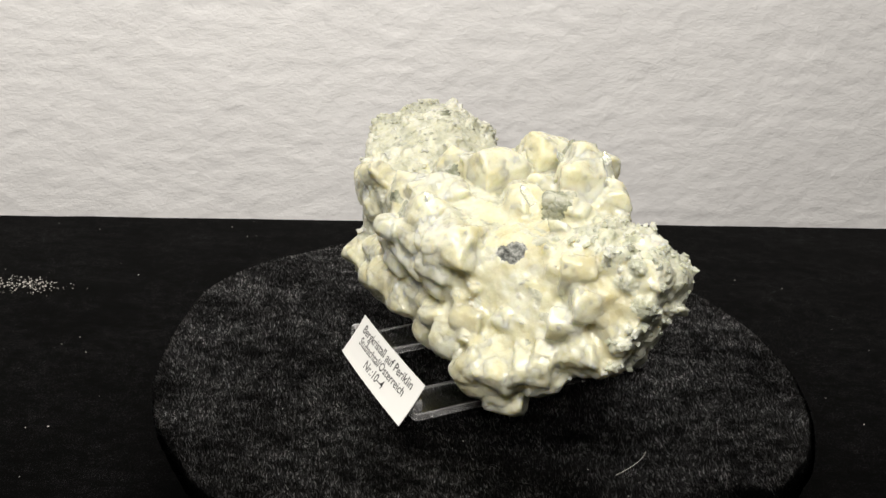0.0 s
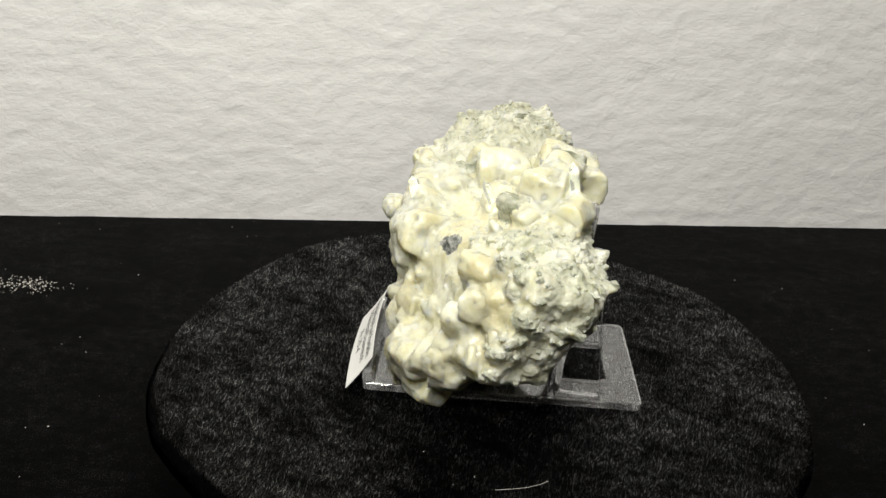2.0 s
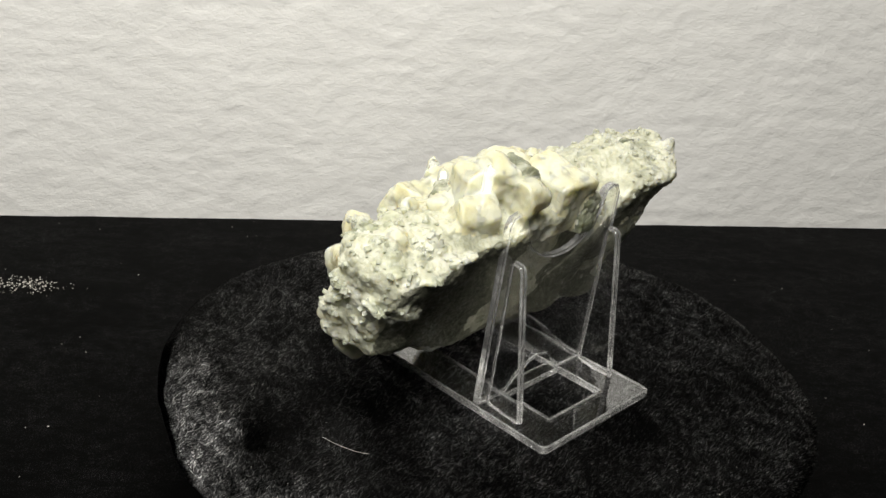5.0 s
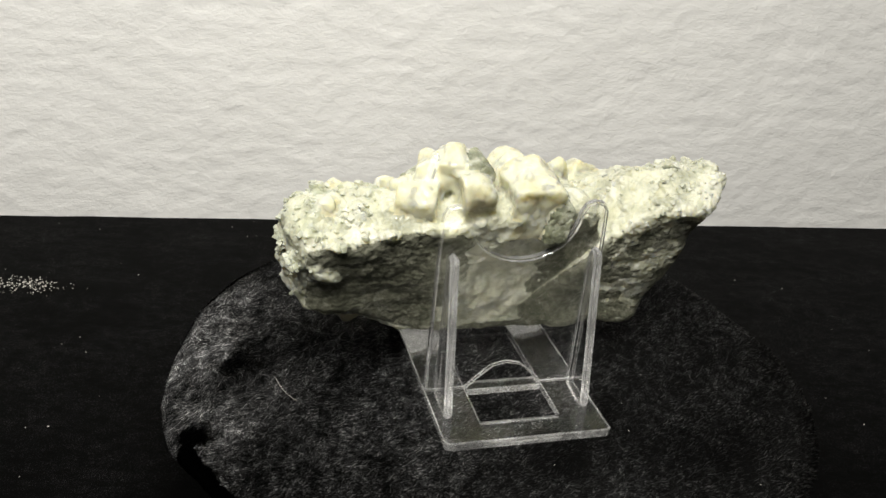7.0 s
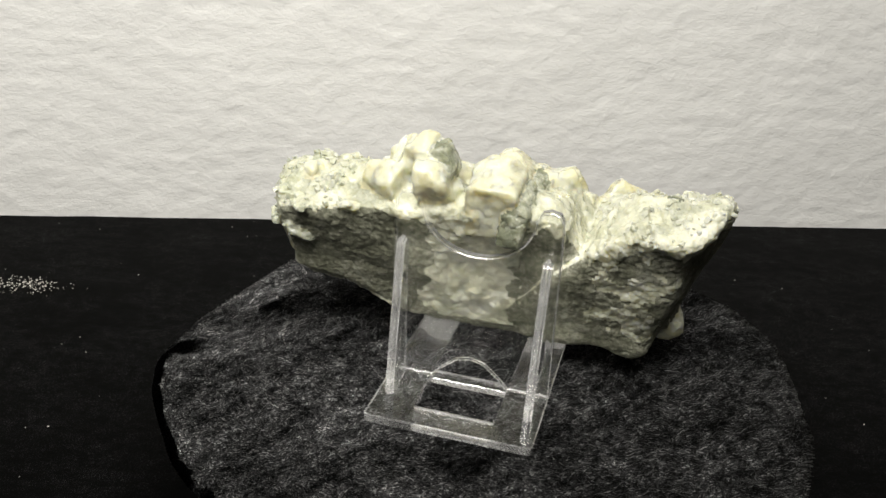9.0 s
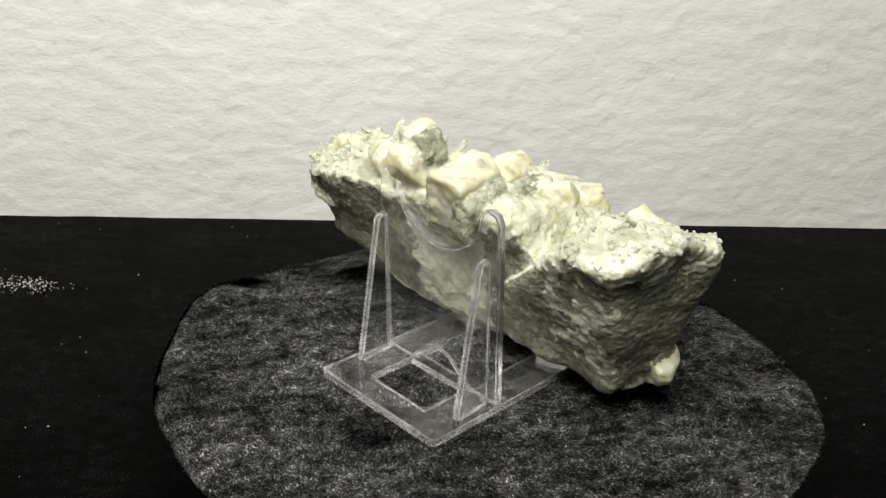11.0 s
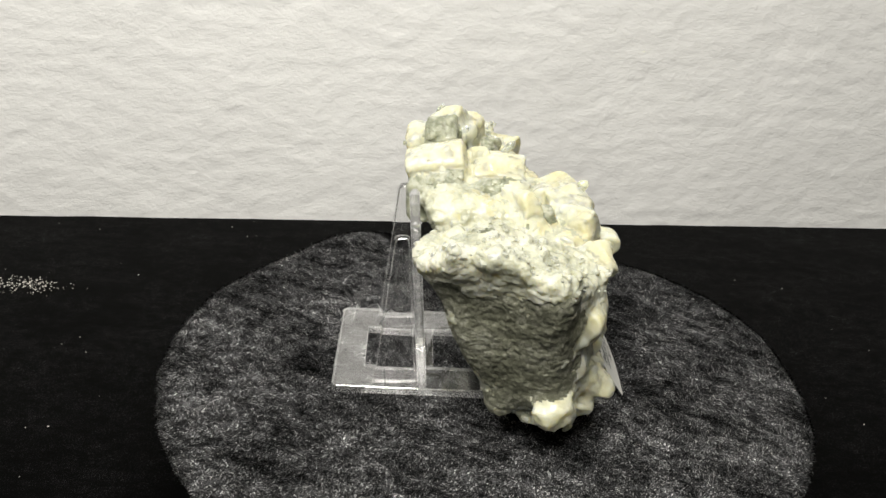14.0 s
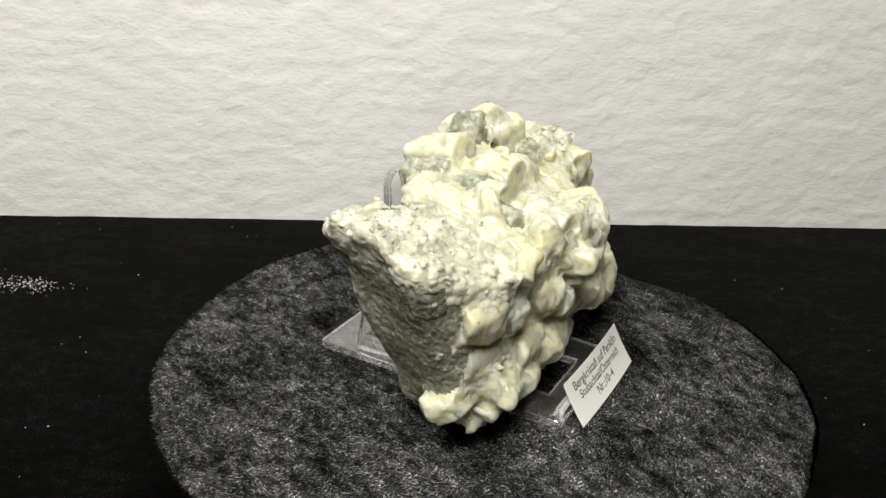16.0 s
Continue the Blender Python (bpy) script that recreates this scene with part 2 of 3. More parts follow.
def cover_height(share, a):
    """Height of the cloth at a share of its radius: flat in the middle, one raised fold, one sagging side, a rolled edge."""
    out = np.clip((share - 0.58) / 0.4, 0, 1)
    out = out * out * (3 - 2 * out)
    fold = 5.0 * turn_bump(a, 329, 15) - 3.0 * turn_bump(a, 286, 24) + 0.9 * np.sin(3 * a + 0.5) + 0.5 * np.sin(7 * a)
    crease = 0.45 * np.sin(13 * a + 9 * share) * turn_bump(a, 295, 32)
    roll = np.clip((share - 0.955) / 0.045, 0, 1)
    return (-0.5 + out * (fold - 0.6 + crease) - 4.2 * (1 - np.sqrt(1 - 0.98 * roll ** 2))) / 1000


def cover_mesh():
    """Velvet laid over a smaller disc: flat top, rolled edge, turned back underneath."""
    na = 300
    a = np.arange(na) * 2 * math.pi / na
    shares = [0.02, 0.1, 0.2, 0.3, 0.4, 0.5] + list(np.linspace(0.55, 0.95, 22)) + list(1 - 0.045 * np.linspace(0.9, 0, 9) ** 1.6)
    rings = [np.stack([q * cover_edge(a) * np.cos(a), q * cover_edge(a) * np.sin(a), cover_height(q, a)], 1) for q in shares]
    for q, drop in ((0.975, 0.0008), (0.9, 0.0016), (0.8, 0.002)):
        low = np.maximum(cover_height(1.0, a) - drop, -0.0165)
        rings.append(np.stack([q * cover_edge(a) * np.cos(a), q * cover_edge(a) * np.sin(a), low], 1))
    verts, faces = [(0, 0, -0.0005)] + [tuple(v) for ring in rings for v in ring], []
    for k in range(na):
        faces.append((0, 1 + k, 1 + (k + 1) % na))
    for j in range(len(rings) - 1):
        for k in range(na):
            p, q = 1 + j * na + k, 1 + j * na + (k + 1) % na
            faces.append((p, p + na, q + na, q))
    return verts, faces


mesh_part("velvet_cover", *cover_mesh(), [VELVET_DISC], turntable, smooth=True)
bm = bmesh.new()
bmesh.ops.create_cone(bm, cap_ends=True, segments=64, radius1=0.057, radius2=0.057, depth=0.0155)
bm.transform(pose(0, 0, -0.0101))
part("platter", bm, m_plain("black_plastic", (0.02, 0.02, 0.02), 0.4), turntable)

def cover_point(share, a):
    return np.stack([share * cover_edge(a) * np.cos(a), share * cover_edge(a) * np.sin(a), cover_height(share, a)], -1)


def velvet_pile(n, nap_degrees):
    """Short fibres that lean along the nap all over the cloth, thicker at its cut edge."""
    r = np.random.default_rng(3)
    share = np.sqrt(r.uniform(0.0, 1, n))
    share[: n // 30] = r.uniform(0.985, 1.0, n // 30)
    a = r.uniform(0, 2 * math.pi, n)
    foot = cover_point(share, a)
    along = cover_point(np.minimum(share + 0.004, 1.0), a) - cover_point(np.maximum(share - 0.004, 0), a)
    round_ = cover_point(share, a + 0.02) - cover_point(share, a - 0.02)
    up = np.cross(along, round_)
    up /= np.linalg.norm(up, axis=1)[:, None] + 1e-12
    nap = radians(nap_degrees)
    lean = up * r.uniform(0.25, 0.8, (n, 1)) + np.array((math.cos(nap), math.sin(nap), 0)) + r.normal(0, 0.35, (n, 3))
    lean /= np.linalg.norm(lean, axis=1)[:, None]
    side = np.cross(lean, up)
    side /= np.linalg.norm(side, axis=1)[:, None] + 1e-12
    tip = foot + lean * r.uniform(0.0007, 0.0015, (n, 1))
    half = side * r.uniform(0.00005, 0.00011, (n, 1))
    verts = np.stack([foot - half, foot + half, tip], 1).reshape(-1, 3)
    me = bpy.data.meshes.new("nap")
    me.from_pydata(verts, [], np.arange(3 * n).reshape(-1, 3))
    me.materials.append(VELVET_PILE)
    me.shade_smooth()
    me.normals_split_custom_set_from_vertices(np.repeat(up, 3, 0))
    me.update()
    ob = new("nap", me)
    ob.parent = turntable
    return tagged(ob, "short black velvet fibres brushed one way", kind="stuff")


velvet_pile(200000, 104)

# ---- acrylic stand: x runs to its back, y across, z up ----
STAND = pose(0.0047, 0.0023, 0, 0, 0, 28.4)
stand = tagged(empty("display_stand"), "clear acrylic display easel holding the mineral", "display stand")


def rounded(points, r, n=4):
    out = []
    k = len(points)
    for i in range(k):
        a, b, c = (Vector(points[j % k]) for j in (i - 1, i, i + 1))
        d1, d2 = (a - b).normalized(), (c - b).normalized()
        rr = min(r, (a - b).length * 0.45, (c - b).length * 0.45)
        for j in range(n + 1):
            t = j / n
            out.append(tuple((b + d1 * rr) * (1 - t) ** 2 + b * 2 * t * (1 - t) + (b + d2 * rr) * t * t))
    return out


PLATE = 0.0026


def ring_plate():
    """Base plate with a long slot down its middle."""
    outer = rounded([(-0.0415, -0.0243), (0.0415, -0.0243), (0.0415, 0.0243), (-0.0415, 0.0243)], 0.0022)
    inner = rounded([(-0.032, -0.0117), (0.0322, -0.0117), (0.0322, 0.0117), (-0.032, 0.0117)], 0.0006)
    n, bm, loops = len(outer), bmesh.new(), []
    for pts, inset in ((outer, 1), (inner, -1)):
        for z, shrink in ((0, 0.0003), (0.0003, 0), (PLATE - 0.0003, 0), (PLATE, 0.0003)):
            k = 1 - inset * shrink / 0.024
            loops.append([bm.verts.new((x * k, y * k, z)) for x, y in pts])
    for base in (0, 4):
        for j in range(3):
            for i in range(n):
                a, b = loops[base + j], loops[base + j + 1]
                q = [a[i], a[(i + 1) % n], b[(i + 1) % n], b[i]]
                bm.faces.new(q if base == 0 else q[::-1]).material_index = 1
    for i in range(n):
        k = (i + 1) % n
        bm.faces.new([loops[3][i], loops[3][k], loops[7][k], loops[7][i]])
        bm.faces.new([loops[0][k], loops[0][i], loops[4][i], loops[4][k]])
    bmesh.ops.recalc_face_normals(bm, faces=bm.faces)
    return bm


acrylic("base_plate", ring_plate(), stand)
for x, y in ((0.0375, -0.0205), (0.0375, 0.0205), (-0.0375, -0.0205), (-0.0375, 0.0205)):
    bm = bmesh.new()
    bmesh.ops.create_cone(bm, cap_ends=True, segments=20, radius1=0.0014, radius2=0.0017, depth=0.0007)
    bm.transform(pose(x, y, -0.00031))
    acrylic("foot", bm, stand)
acrylic("crossbar", outline_solid([(0.0112, -0.0115), (0.016, -0.0115), (0.016, 0.0115), (0.0112, 0.0115)], 0.0022, pose(0, 0, 0.0002), 0.0003), stand)


def panel_outline():
    """Back panel in its own plane: y across, z up; two horns, a round dip between them, an arch at the foot."""
    right = [(0.0115, 0.0), (0.0243, 0.0), (0.0238, 0.05), (0.0235, 0.058), (0.0222, 0.0605), (0.0195, 0.0612), (0.017, 0.0603), (0.0155, 0.0575)]
    dip = [(0.0155 * math.cos(a), 0.0575 - 0.0135 * math.sin(a)) for a in [math.pi * i / 16 for i in range(1, 16)]]
    left = [(-x, z) for x, z in reversed(right)]
    arch = [(-0.0085, 0.0035), (-0.004, 0.0075), (0, 0.0085), (0.004, 0.0075), (0.0085, 0.0035)]
    return right + dip + left + arch


UP = Matrix(((0, 0, 1, 0), (1, 0, 0, 0), (0, 1, 0, 0), (0, 0, 0, 1)))
PANEL = pose(0.0133, 0, PLATE) @ pose(0, 0, 0, 0, 5, 0)
acrylic("back_panel", outline_solid(panel_outline(), 0.0028, PANEL @ UP, 0.0006), stand)
for side in (-1, 1):
    fin = outline_solid(rounded([(0.0028, 0), (0.0165, 0), (0.0075, 0.048), (0.0028, 0.048)], 0.002), 0.0026, PANEL @ pose(0, side * 0.0205 + 0.0013, 0, 90), 0.0008)
    acrylic("rib", fin, stand)
lip = outline_solid(rounded([(-0.0243, 0), (0.0243, 0), (0.0243, 0.0042), (-0.0243, 0.0042)], 0.0015), 0.0026, pose(-0.0415, 0, PLATE) @ UP)
acrylic("front_lip", lip, stand)

# ---- label card ----
card = tagged(empty("label_card"), "small white printed specimen label leaning on the stand", "label")
CARD = STAND @ Matrix(((0, 0.55, -0.835, -0.0431), (-1, 0, 0, -0.0025), (0, 0.835, 0.55, 0.0064), (0, 0, 0, 1)))
CARD_W, CARD_H = 0.0435, 0.0138


def bow(x, y, z):
    """The card is slightly curved across its width."""
    return CARD @ Vector((x, y, z - 0.0009 * (2 * x / CARD_W) ** 2 + 0.0003 * (2 * y / CARD_H) ** 2))


def card_mesh():
    nx, ny, verts, faces = 16, 6, [], []
    for z in (0.0, -0.00022):
        for j in range(ny + 1):
            for i in range(nx + 1):
                verts.append(bow(CARD_W * (i / nx - 0.5), CARD_H * (j / ny - 0.5), z))
    w, k = nx + 1, (nx + 1) * (ny + 1)
    for j in range(ny):
        for i in range(nx):
            a = j * w + i
            faces += [(a, a + 1, a + w + 1, a + w), (k + a + w, k + a + w + 1, k + a + 1, k + a)]
    for i in range(nx):
        faces += [(i, k + i, k + i + 1, i + 1), (ny * w + i + 1, k + ny * w + i + 1, k + ny * w + i, ny * w + i)]
    for j in range(ny):
        faces += [(j * w + w, k + j * w + w, k + j * w, j * w), (j * w + nx, k + j * w + nx, k + j * w + w + nx, j * w + w + nx)]
    return verts, faces


mesh_part("paper", *card_mesh(), [PAPER], card, smooth=False)


def line_of_text(words, width, y):
    curve = bpy.data.curves.new("printed_line", "FONT")
    curve.body, curve.size, curve.offset, curve.align_x, curve.align_y, curve.resolution_u = words, 1.0, 0.008, "CENTER", "CENTER", 3
    ob = new("printed_line", curve)
    me = bpy.data.meshes.new_from_object(ob.evaluated_get(bpy.context.evaluated_depsgraph_get()))
    bpy.data.objects.remove(ob)
    k = width / (max(v.co.x for v in me.vertices) - min(v.co.x for v in me.vertices))
    for v in me.vertices:
        v.co = bow(v.co.x * k, v.co.y * k + y, 0.00006)
    me.materials.append(INK)
    new("printed_line", me).parent = card


line_of_text("Bergkristall auf Periklin", 0.0352, 0.0038)
line_of_text("Stubachtal/Österreich", 0.0318, 0.0004)
line_of_text("Nr.:10–4", 0.0132, -0.0031)

# ---- mineral: x runs to the back of the stand, y across, z up, in millimetres ----
mineral = tagged(empty("mineral_specimen"), "cream feldspar crystal cluster on grey-green rock, leaning on the stand", "mineral")
MM = STAND @ Matrix.Diagonal((0.001, 0.001, 0.001, 1))


def in_world(points):
    """Points in the specimen's millimetres, in the world at the start."""
    m = np.array(MM)
    return points @ m[:3, :3].T + m[:3, 3]


# The rock is two lumps; each is bounded by broken faces: outward direction, a point on the face, and whether bare rock shows there
BODY = [((1, 0.12, -0.48), (3.5, 4, 27), True), ((0.9, -0.1, -0.5), (18, -55, 44), True), ((-0.3, 0, 1), (0, 0, 60), False), ((0.45, 0, 1), (17, 0, 60), False),
        ((-1, 0, -0.05), (-29, 0, 30), False), ((-0.86, -0.51, 0.3), (-20, -40, 33), False), ((0.2, -1, -0.15), (6, -62.5, 44), False), ((0.1, -0.4, -1), (6, -57, 28), False),
        ((0.4, -0.12, 1), (-6, -50, 65), False), ((0, -0.12, -1), (-12, 20, 9), True), ((0, 0.85, 0.5), (0, 24, 55), False)]
BLOCK = [((1, 0, -0.48), (3.8, 4, 27), True), ((0.3, 1, -0.35), (-6, 60, 42), True), ((-0.8, 0.6, -0.1), (-26, 51, 36), True), ((-1, 0, -0.05), (-29, 0, 30), False),
         ((0, -0.12, -1), (-12, 20, 10.5), True), ((-0.42, -0.08, 1), (-8, 58, 62.5), False), ((-0.2, 0.6, -1), (-12, 45, 10), True), ((-0.75, 0.1, -1), (-26, 45, 17), False), ((0.42, -0.05, 1), (17, 56, 60), False), ((0, -0.75, 0.65), (0, 35, 57), False)]
PITCH, LOW, COUNT = 0.75, np.array((-54.0, -82.0, -2.0)), (122, 220, 120)


def lump(faces, pts):
    """Distance to a lump for points in the last axis, and the face that bounds it."""
    d = np.stack([(pts - np.array(at)) @ (np.array(n) / np.linalg.norm(n)) for n, at, _ in faces], -1)
    return 1.2 * np.log(np.exp(np.clip(d / 1.2, -60, 60)).sum(-1)), d.argmax(-1)


def soft_noise(shape, cell, rng):
    """Smooth random values over the grid, cell millimetres from bump to bump."""
    out = None
    for axis, n in enumerate(shape):
        if out is None:
            out = rng.uniform(-1, 1, [int(k * PITCH / cell) + 3 for k in shape])
        u = np.arange(n) * PITCH / cell
        i = u.astype(int)
        f = (u - i) ** 2 * (3 - 2 * (u - i))
        view = [1, 1, 1]
        view[axis] = n
        f = f.reshape(view)
        out = np.take(out, i, axis) * (1 - f) + np.take(out, i + 1, axis) * f
    return out


def lattice(cells, seed):
    """Random values 0 to 1 for whole-number cells."""
    h = (cells[..., 0] * 73856093) ^ (cells[..., 1] * 19349663) ^ (cells[..., 2] * 83492791) ^ (seed * 2654435761 % 4294967291)
    h = (h ^ (h >> 13)) * 1274126177 & 0x7fffffff
    return ((h ^ (h >> 16)) & 0xffff) / 65535.0


def smooth_noise(pts, cell, seed):
    """Smooth noise -1 to 1 at points, cell millimetres from bump to bump."""
    u = pts @ np.array(Euler((0.7 + seed, 1.3 * seed, 0.4)).to_matrix()) / cell
    i = np.floor(u).astype(np.int64)
    f = u - i
    f = f * f * (3 - 2 * f)
    out = 0
    for c in itertools.product((0, 1), repeat=3):
        w = np.prod([f[:, k] if c[k] else 1 - f[:, k] for k in range(3)], axis=0)
        out = out + w * lattice(i + np.array(c), seed)
    return out * 2 - 1


def facets(pts, cell, seed, tilt=0.8):
    """Relief -1 to 1 like a druse: each grain has its own height and its own tilted facet."""
    u = pts / cell
    i = np.floor(u).astype(np.int64)
    best, out = np.full(len(pts), 9.0), np.zeros(len(pts))
    for c in itertools.product((-1, 0, 1), repeat=3):
        n = i + np.array(c)
        gap = u - n - np.stack([lattice(n, seed + k) for k in (1, 2, 3)], -1)
        d = (gap ** 2).sum(-1)
        slope = np.stack([lattice(n, seed + k) for k in (4, 5, 6)], -1) * 2 - 1
        h = 1.1 * lattice(n, seed + 7) - 0.4 + tilt * (slope * gap).sum(-1) - 0.7 * d
        out = np.where(d < best, h, out)
        best = np.minimum(best, d)
    return out


def vertex_normals(verts, faces):
    n = np.cross(verts[faces[:, 2]] - verts[faces[:, 0]], verts[faces[:, 3]] - verts[faces[:, 1]])
    out = np.zeros_like(verts)
    for k in range(4):
        np.add.at(out, faces[:, k], n)
    return out / (np.linalg.norm(out, axis=1)[:, None] + 1e-9)


def quartered(verts, faces):
    """Each quad cut into four."""
    edges = np.sort(np.stack([faces, np.roll(faces, -1, 1)], -1).reshape(-1, 2), 1)
    pairs, where = np.unique(edges, axis=0, return_inverse=True)
    where = where.reshape(-1, 4) + len(verts)
    mid = verts[pairs].mean(1)
    middle = np.arange(len(faces)) + len(verts) + len(pairs)
    out = [np.stack([faces[:, k], where[:, k], middle, where[:, k - 1]], 1) for k in range(4)]
    return np.concatenate([verts, mid, verts[faces].mean(1)]), np.stack(out, 1).reshape(-1, 4)


def surface(field, low=None, pitch=None):
    """A closed quad mesh where the field changes sign (surface nets)."""
    inside = field < 0
    corners = [(i, j, k) for i in (0, 1) for j in (0, 1) for k in (0, 1)]
    n = [c - 1 for c in field.shape]
    block = lambda a, c: a[c[0]:c[0] + n[0], c[1]:c[1] + n[1], c[2]:c[2] + n[2]]
    filled = sum(block(inside, c).astype(int) for c in corners)
    cells = np.argwhere((filled > 0) & (filled < 8))
    number = -np.ones(n, int)
    number[tuple(cells.T)] = np.arange(len(cells))
    total, hits = np.zeros((len(cells), 3)), np.zeros(len(cells))
    for a in corners:
        for axis in range(3):
            if a[axis]:
                continue
            b = list(a)
            b[axis] = 1
            fa, fb = field[tuple((cells + a).T)], field[tuple((cells + b).T)]
            cross = (fa < 0) != (fb < 0)
            t = np.where(cross, fa / np.where(cross, fa - fb, 1), 0)
            p = np.tile(np.array(a, float), (len(cells), 1))
            p[:, axis] = t
            total += p * cross[:, None]
            hits += cross
    verts = (LOW if low is None else low) + (pitch or PITCH) * (cells + total / hits[:, None])
    faces = []
    for axis in range(3):
        u, v = (axis + 1) % 3, (axis + 2) % 3
        lo = [slice(1, -1)] * 3
        lo[axis] = slice(0, -1)
        hi = list(lo)
        hi[axis] = slice(1, None)
        edge = inside[tuple(lo)] != inside[tuple(hi)]
        at = np.argwhere(edge) + [0 if i == axis else 1 for i in range(3)]
        first = inside[tuple(at.T)]
        ring = []
        for du, dv in ((-1, -1), (0, -1), (0, 0), (-1, 0)):
            q = at.copy()
            q[:, u] += du
            q[:, v] += dv
            ring.append(number[tuple(q.T)])
        ring = np.stack(ring, 1)
        ring[~first] = ring[~first][:, ::-1]
        faces.append(ring)
    return verts, np.concatenate(faces)


axes = [LOW[i] + PITCH * np.arange(COUNT[i]) for i in range(3)]
GRID = np.stack(np.meshgrid(*axes, indexing="ij"), -1)
rng = np.random.default_rng(4)
body = np.minimum(lump(BODY, GRID)[0], lump(BLOCK, GRID)[0])
body += 1.6 * soft_noise(COUNT, 13, rng)
FINE = 0.6 * soft_noise(COUNT, 5, rng) + 0.3 * soft_noise(COUNT, 2, rng)
body += FINE
WARP = np.stack([1.0 * soft_noise(COUNT, 7, rng) + 0.4 * soft_noise(COUNT, 2.8, rng) + 0.12 * soft_noise(COUNT, 1.5, rng) for _ in range(3)], -1)
CRYSTALS = []


def largest(verts, faces):
    """Only the faces of the biggest connected piece."""
    link_of = np.arange(len(verts))
    while True:
        low = link_of[faces].min(1)
        nxt = link_of.copy()
        for k in range(4):
            np.minimum.at(nxt, faces[:, k], low)
        nxt = nxt[nxt]
        if (nxt == link_of).all():
            break
        link_of = nxt
    names, counts = np.unique(link_of[faces[:, 0]], return_counts=True)
    return faces[link_of[faces[:, 0]] == names[counts.argmax()]]


def skin_of(field):
    """Face centres, normals and a mark per face: 0 crust, 1 bare rock, 2 dark spot."""
    verts, faces = surface(field)
    faces = largest(verts, faces)
    used, faces = np.unique(faces, return_inverse=True)
    verts, faces = verts[used], faces.reshape(-1, 4)
    centre = verts[faces].mean(1)
    normal = np.cross(verts[faces[:, 2]] - verts[faces[:, 0]], verts[faces[:, 3]] - verts[faces[:, 1]])
    normal /= np.linalg.norm(normal, axis=1)[:, None] + 1e-9
    d1, w1 = lump(BODY, centre)
    d2, w2 = lump(BLOCK, centre)
    bare = np.where(d1 < d2, np.array([f[2] for f in BODY])[w1], np.array([f[2] for f in BLOCK])[w2])
    w = 0.7 * smooth_noise(centre, 8.3, 1) + 0.35 * smooth_noise(centre, 2.5, 2)
    x, y, z = centre.T
    back = bare & (normal[:, 0] > 0.5)
    bare &= ~(back & (np.abs(y + 2) < 13 + 8 * w) & (z > 16))
    bare &= ~((x < -21 + 7 * w) & (normal[:, 0] < 0.4))
    bare &= ~((z < 16 + 6 * w) & (y > 10) & (normal[:, 0] < 0.3))
    bare &= ~(z > 55 + 4 * w)
    mark = bare.astype(int)
    mark[np.linalg.norm(centre - (-20, -29, 54), axis=1) < 2.8 + 4.5 * w] = 2
    return verts, faces, centre, normal, mark


_, _, CENTRE, NORMAL, MARK = skin_of(body)
samples = [(Vector(c), Vector(n), int(k)) for c, n, k in zip(CENTRE[::3], NORMAL[::3], MARK[::3])]


def crystal(at, size, along, across=(0, 0, 1), mat=CREAM, wedge=0.55):
    """Notes down a blocky crystal: size (length, width, thickness), its length along a direction, ending in a blunt wedge."""
    if at[2] < 14 and at[0] > -22:
        return
    z = Vector(along).normalized()
    x = Vector(across).cross(z)
    if x.length < 0.1:
        x = Vector((0.3, 1, 0.2)).cross(z)
    x.normalize()
    CRYSTALS.append((np.array(at, float), np.array(Matrix((x, z.cross(x), z)).transposed()), size, mat, random.uniform(0.1, 0.55), random.uniform(-0.25, 0.25)))


def quartz(at, along):
    """A small clear six-sided point."""
    length, r = random.uniform(6, 9), random.uniform(1.4, 1.9)
    bm = bmesh.new()
    ring = [bm.verts.new((r * math.cos(math.pi * i / 3), r * math.sin(math.pi * i / 3) * 0.8, z)) for z in (-length / 2, length * 0.25) for i in range(6)]
    tip = bm.verts.new((0.2 * r, 0, length / 2))
    for i in range(6):
        k = (i + 1) % 6
        bm.faces.new([ring[i], ring[k], ring[6 + k], ring[6 + i]])
        bm.faces.new([ring[6 + i], ring[6 + k], tip])
    bm.faces.new(ring[5::-1])
    bmesh.ops.bevel(bm, geom=bm.edges[:], offset=0.08, segments=1, affect="EDGES")
    bm.transform(MM @ Matrix.Translation(at) @ Vector(along).to_track_quat("Z", "Y").to_matrix().to_4x4())
    part("quartz_crystal", bm, QUARTZ, mineral, "clear glassy quartz point").visible_shadow = False


def crystal_distance(spec, pts, warp):
    """Distance to a crystal: flat faces, slightly wavy, with narrow blunt edges."""
    at, rot, (length, width, thick), mat, blunt, skew = spec
    q = (pts + warp - at) @ rot
    x, y, z = q[..., 0] + skew * q[..., 2], q[..., 1], q[..., 2]
    slope = math.hypot(0.22 * length, 0.36 * thick)
    wedge = ((np.abs(y) - thick / 2) * 0.22 * length + (z - 0.24 * length) * 0.36 * thick) / slope
    shoulder = ((x - width / 2) * blunt + (z - 0.3 * length)) / math.hypot(blunt, 1)
    d = np.stack([np.abs(x) - width / 2, np.abs(y) - thick / 2, -z - length / 2, z - 0.45 * length, wedge, shoulder], -1)
    return 0.42 * np.log(np.exp(np.clip(d / 0.42, -200, 80)).sum(-1))


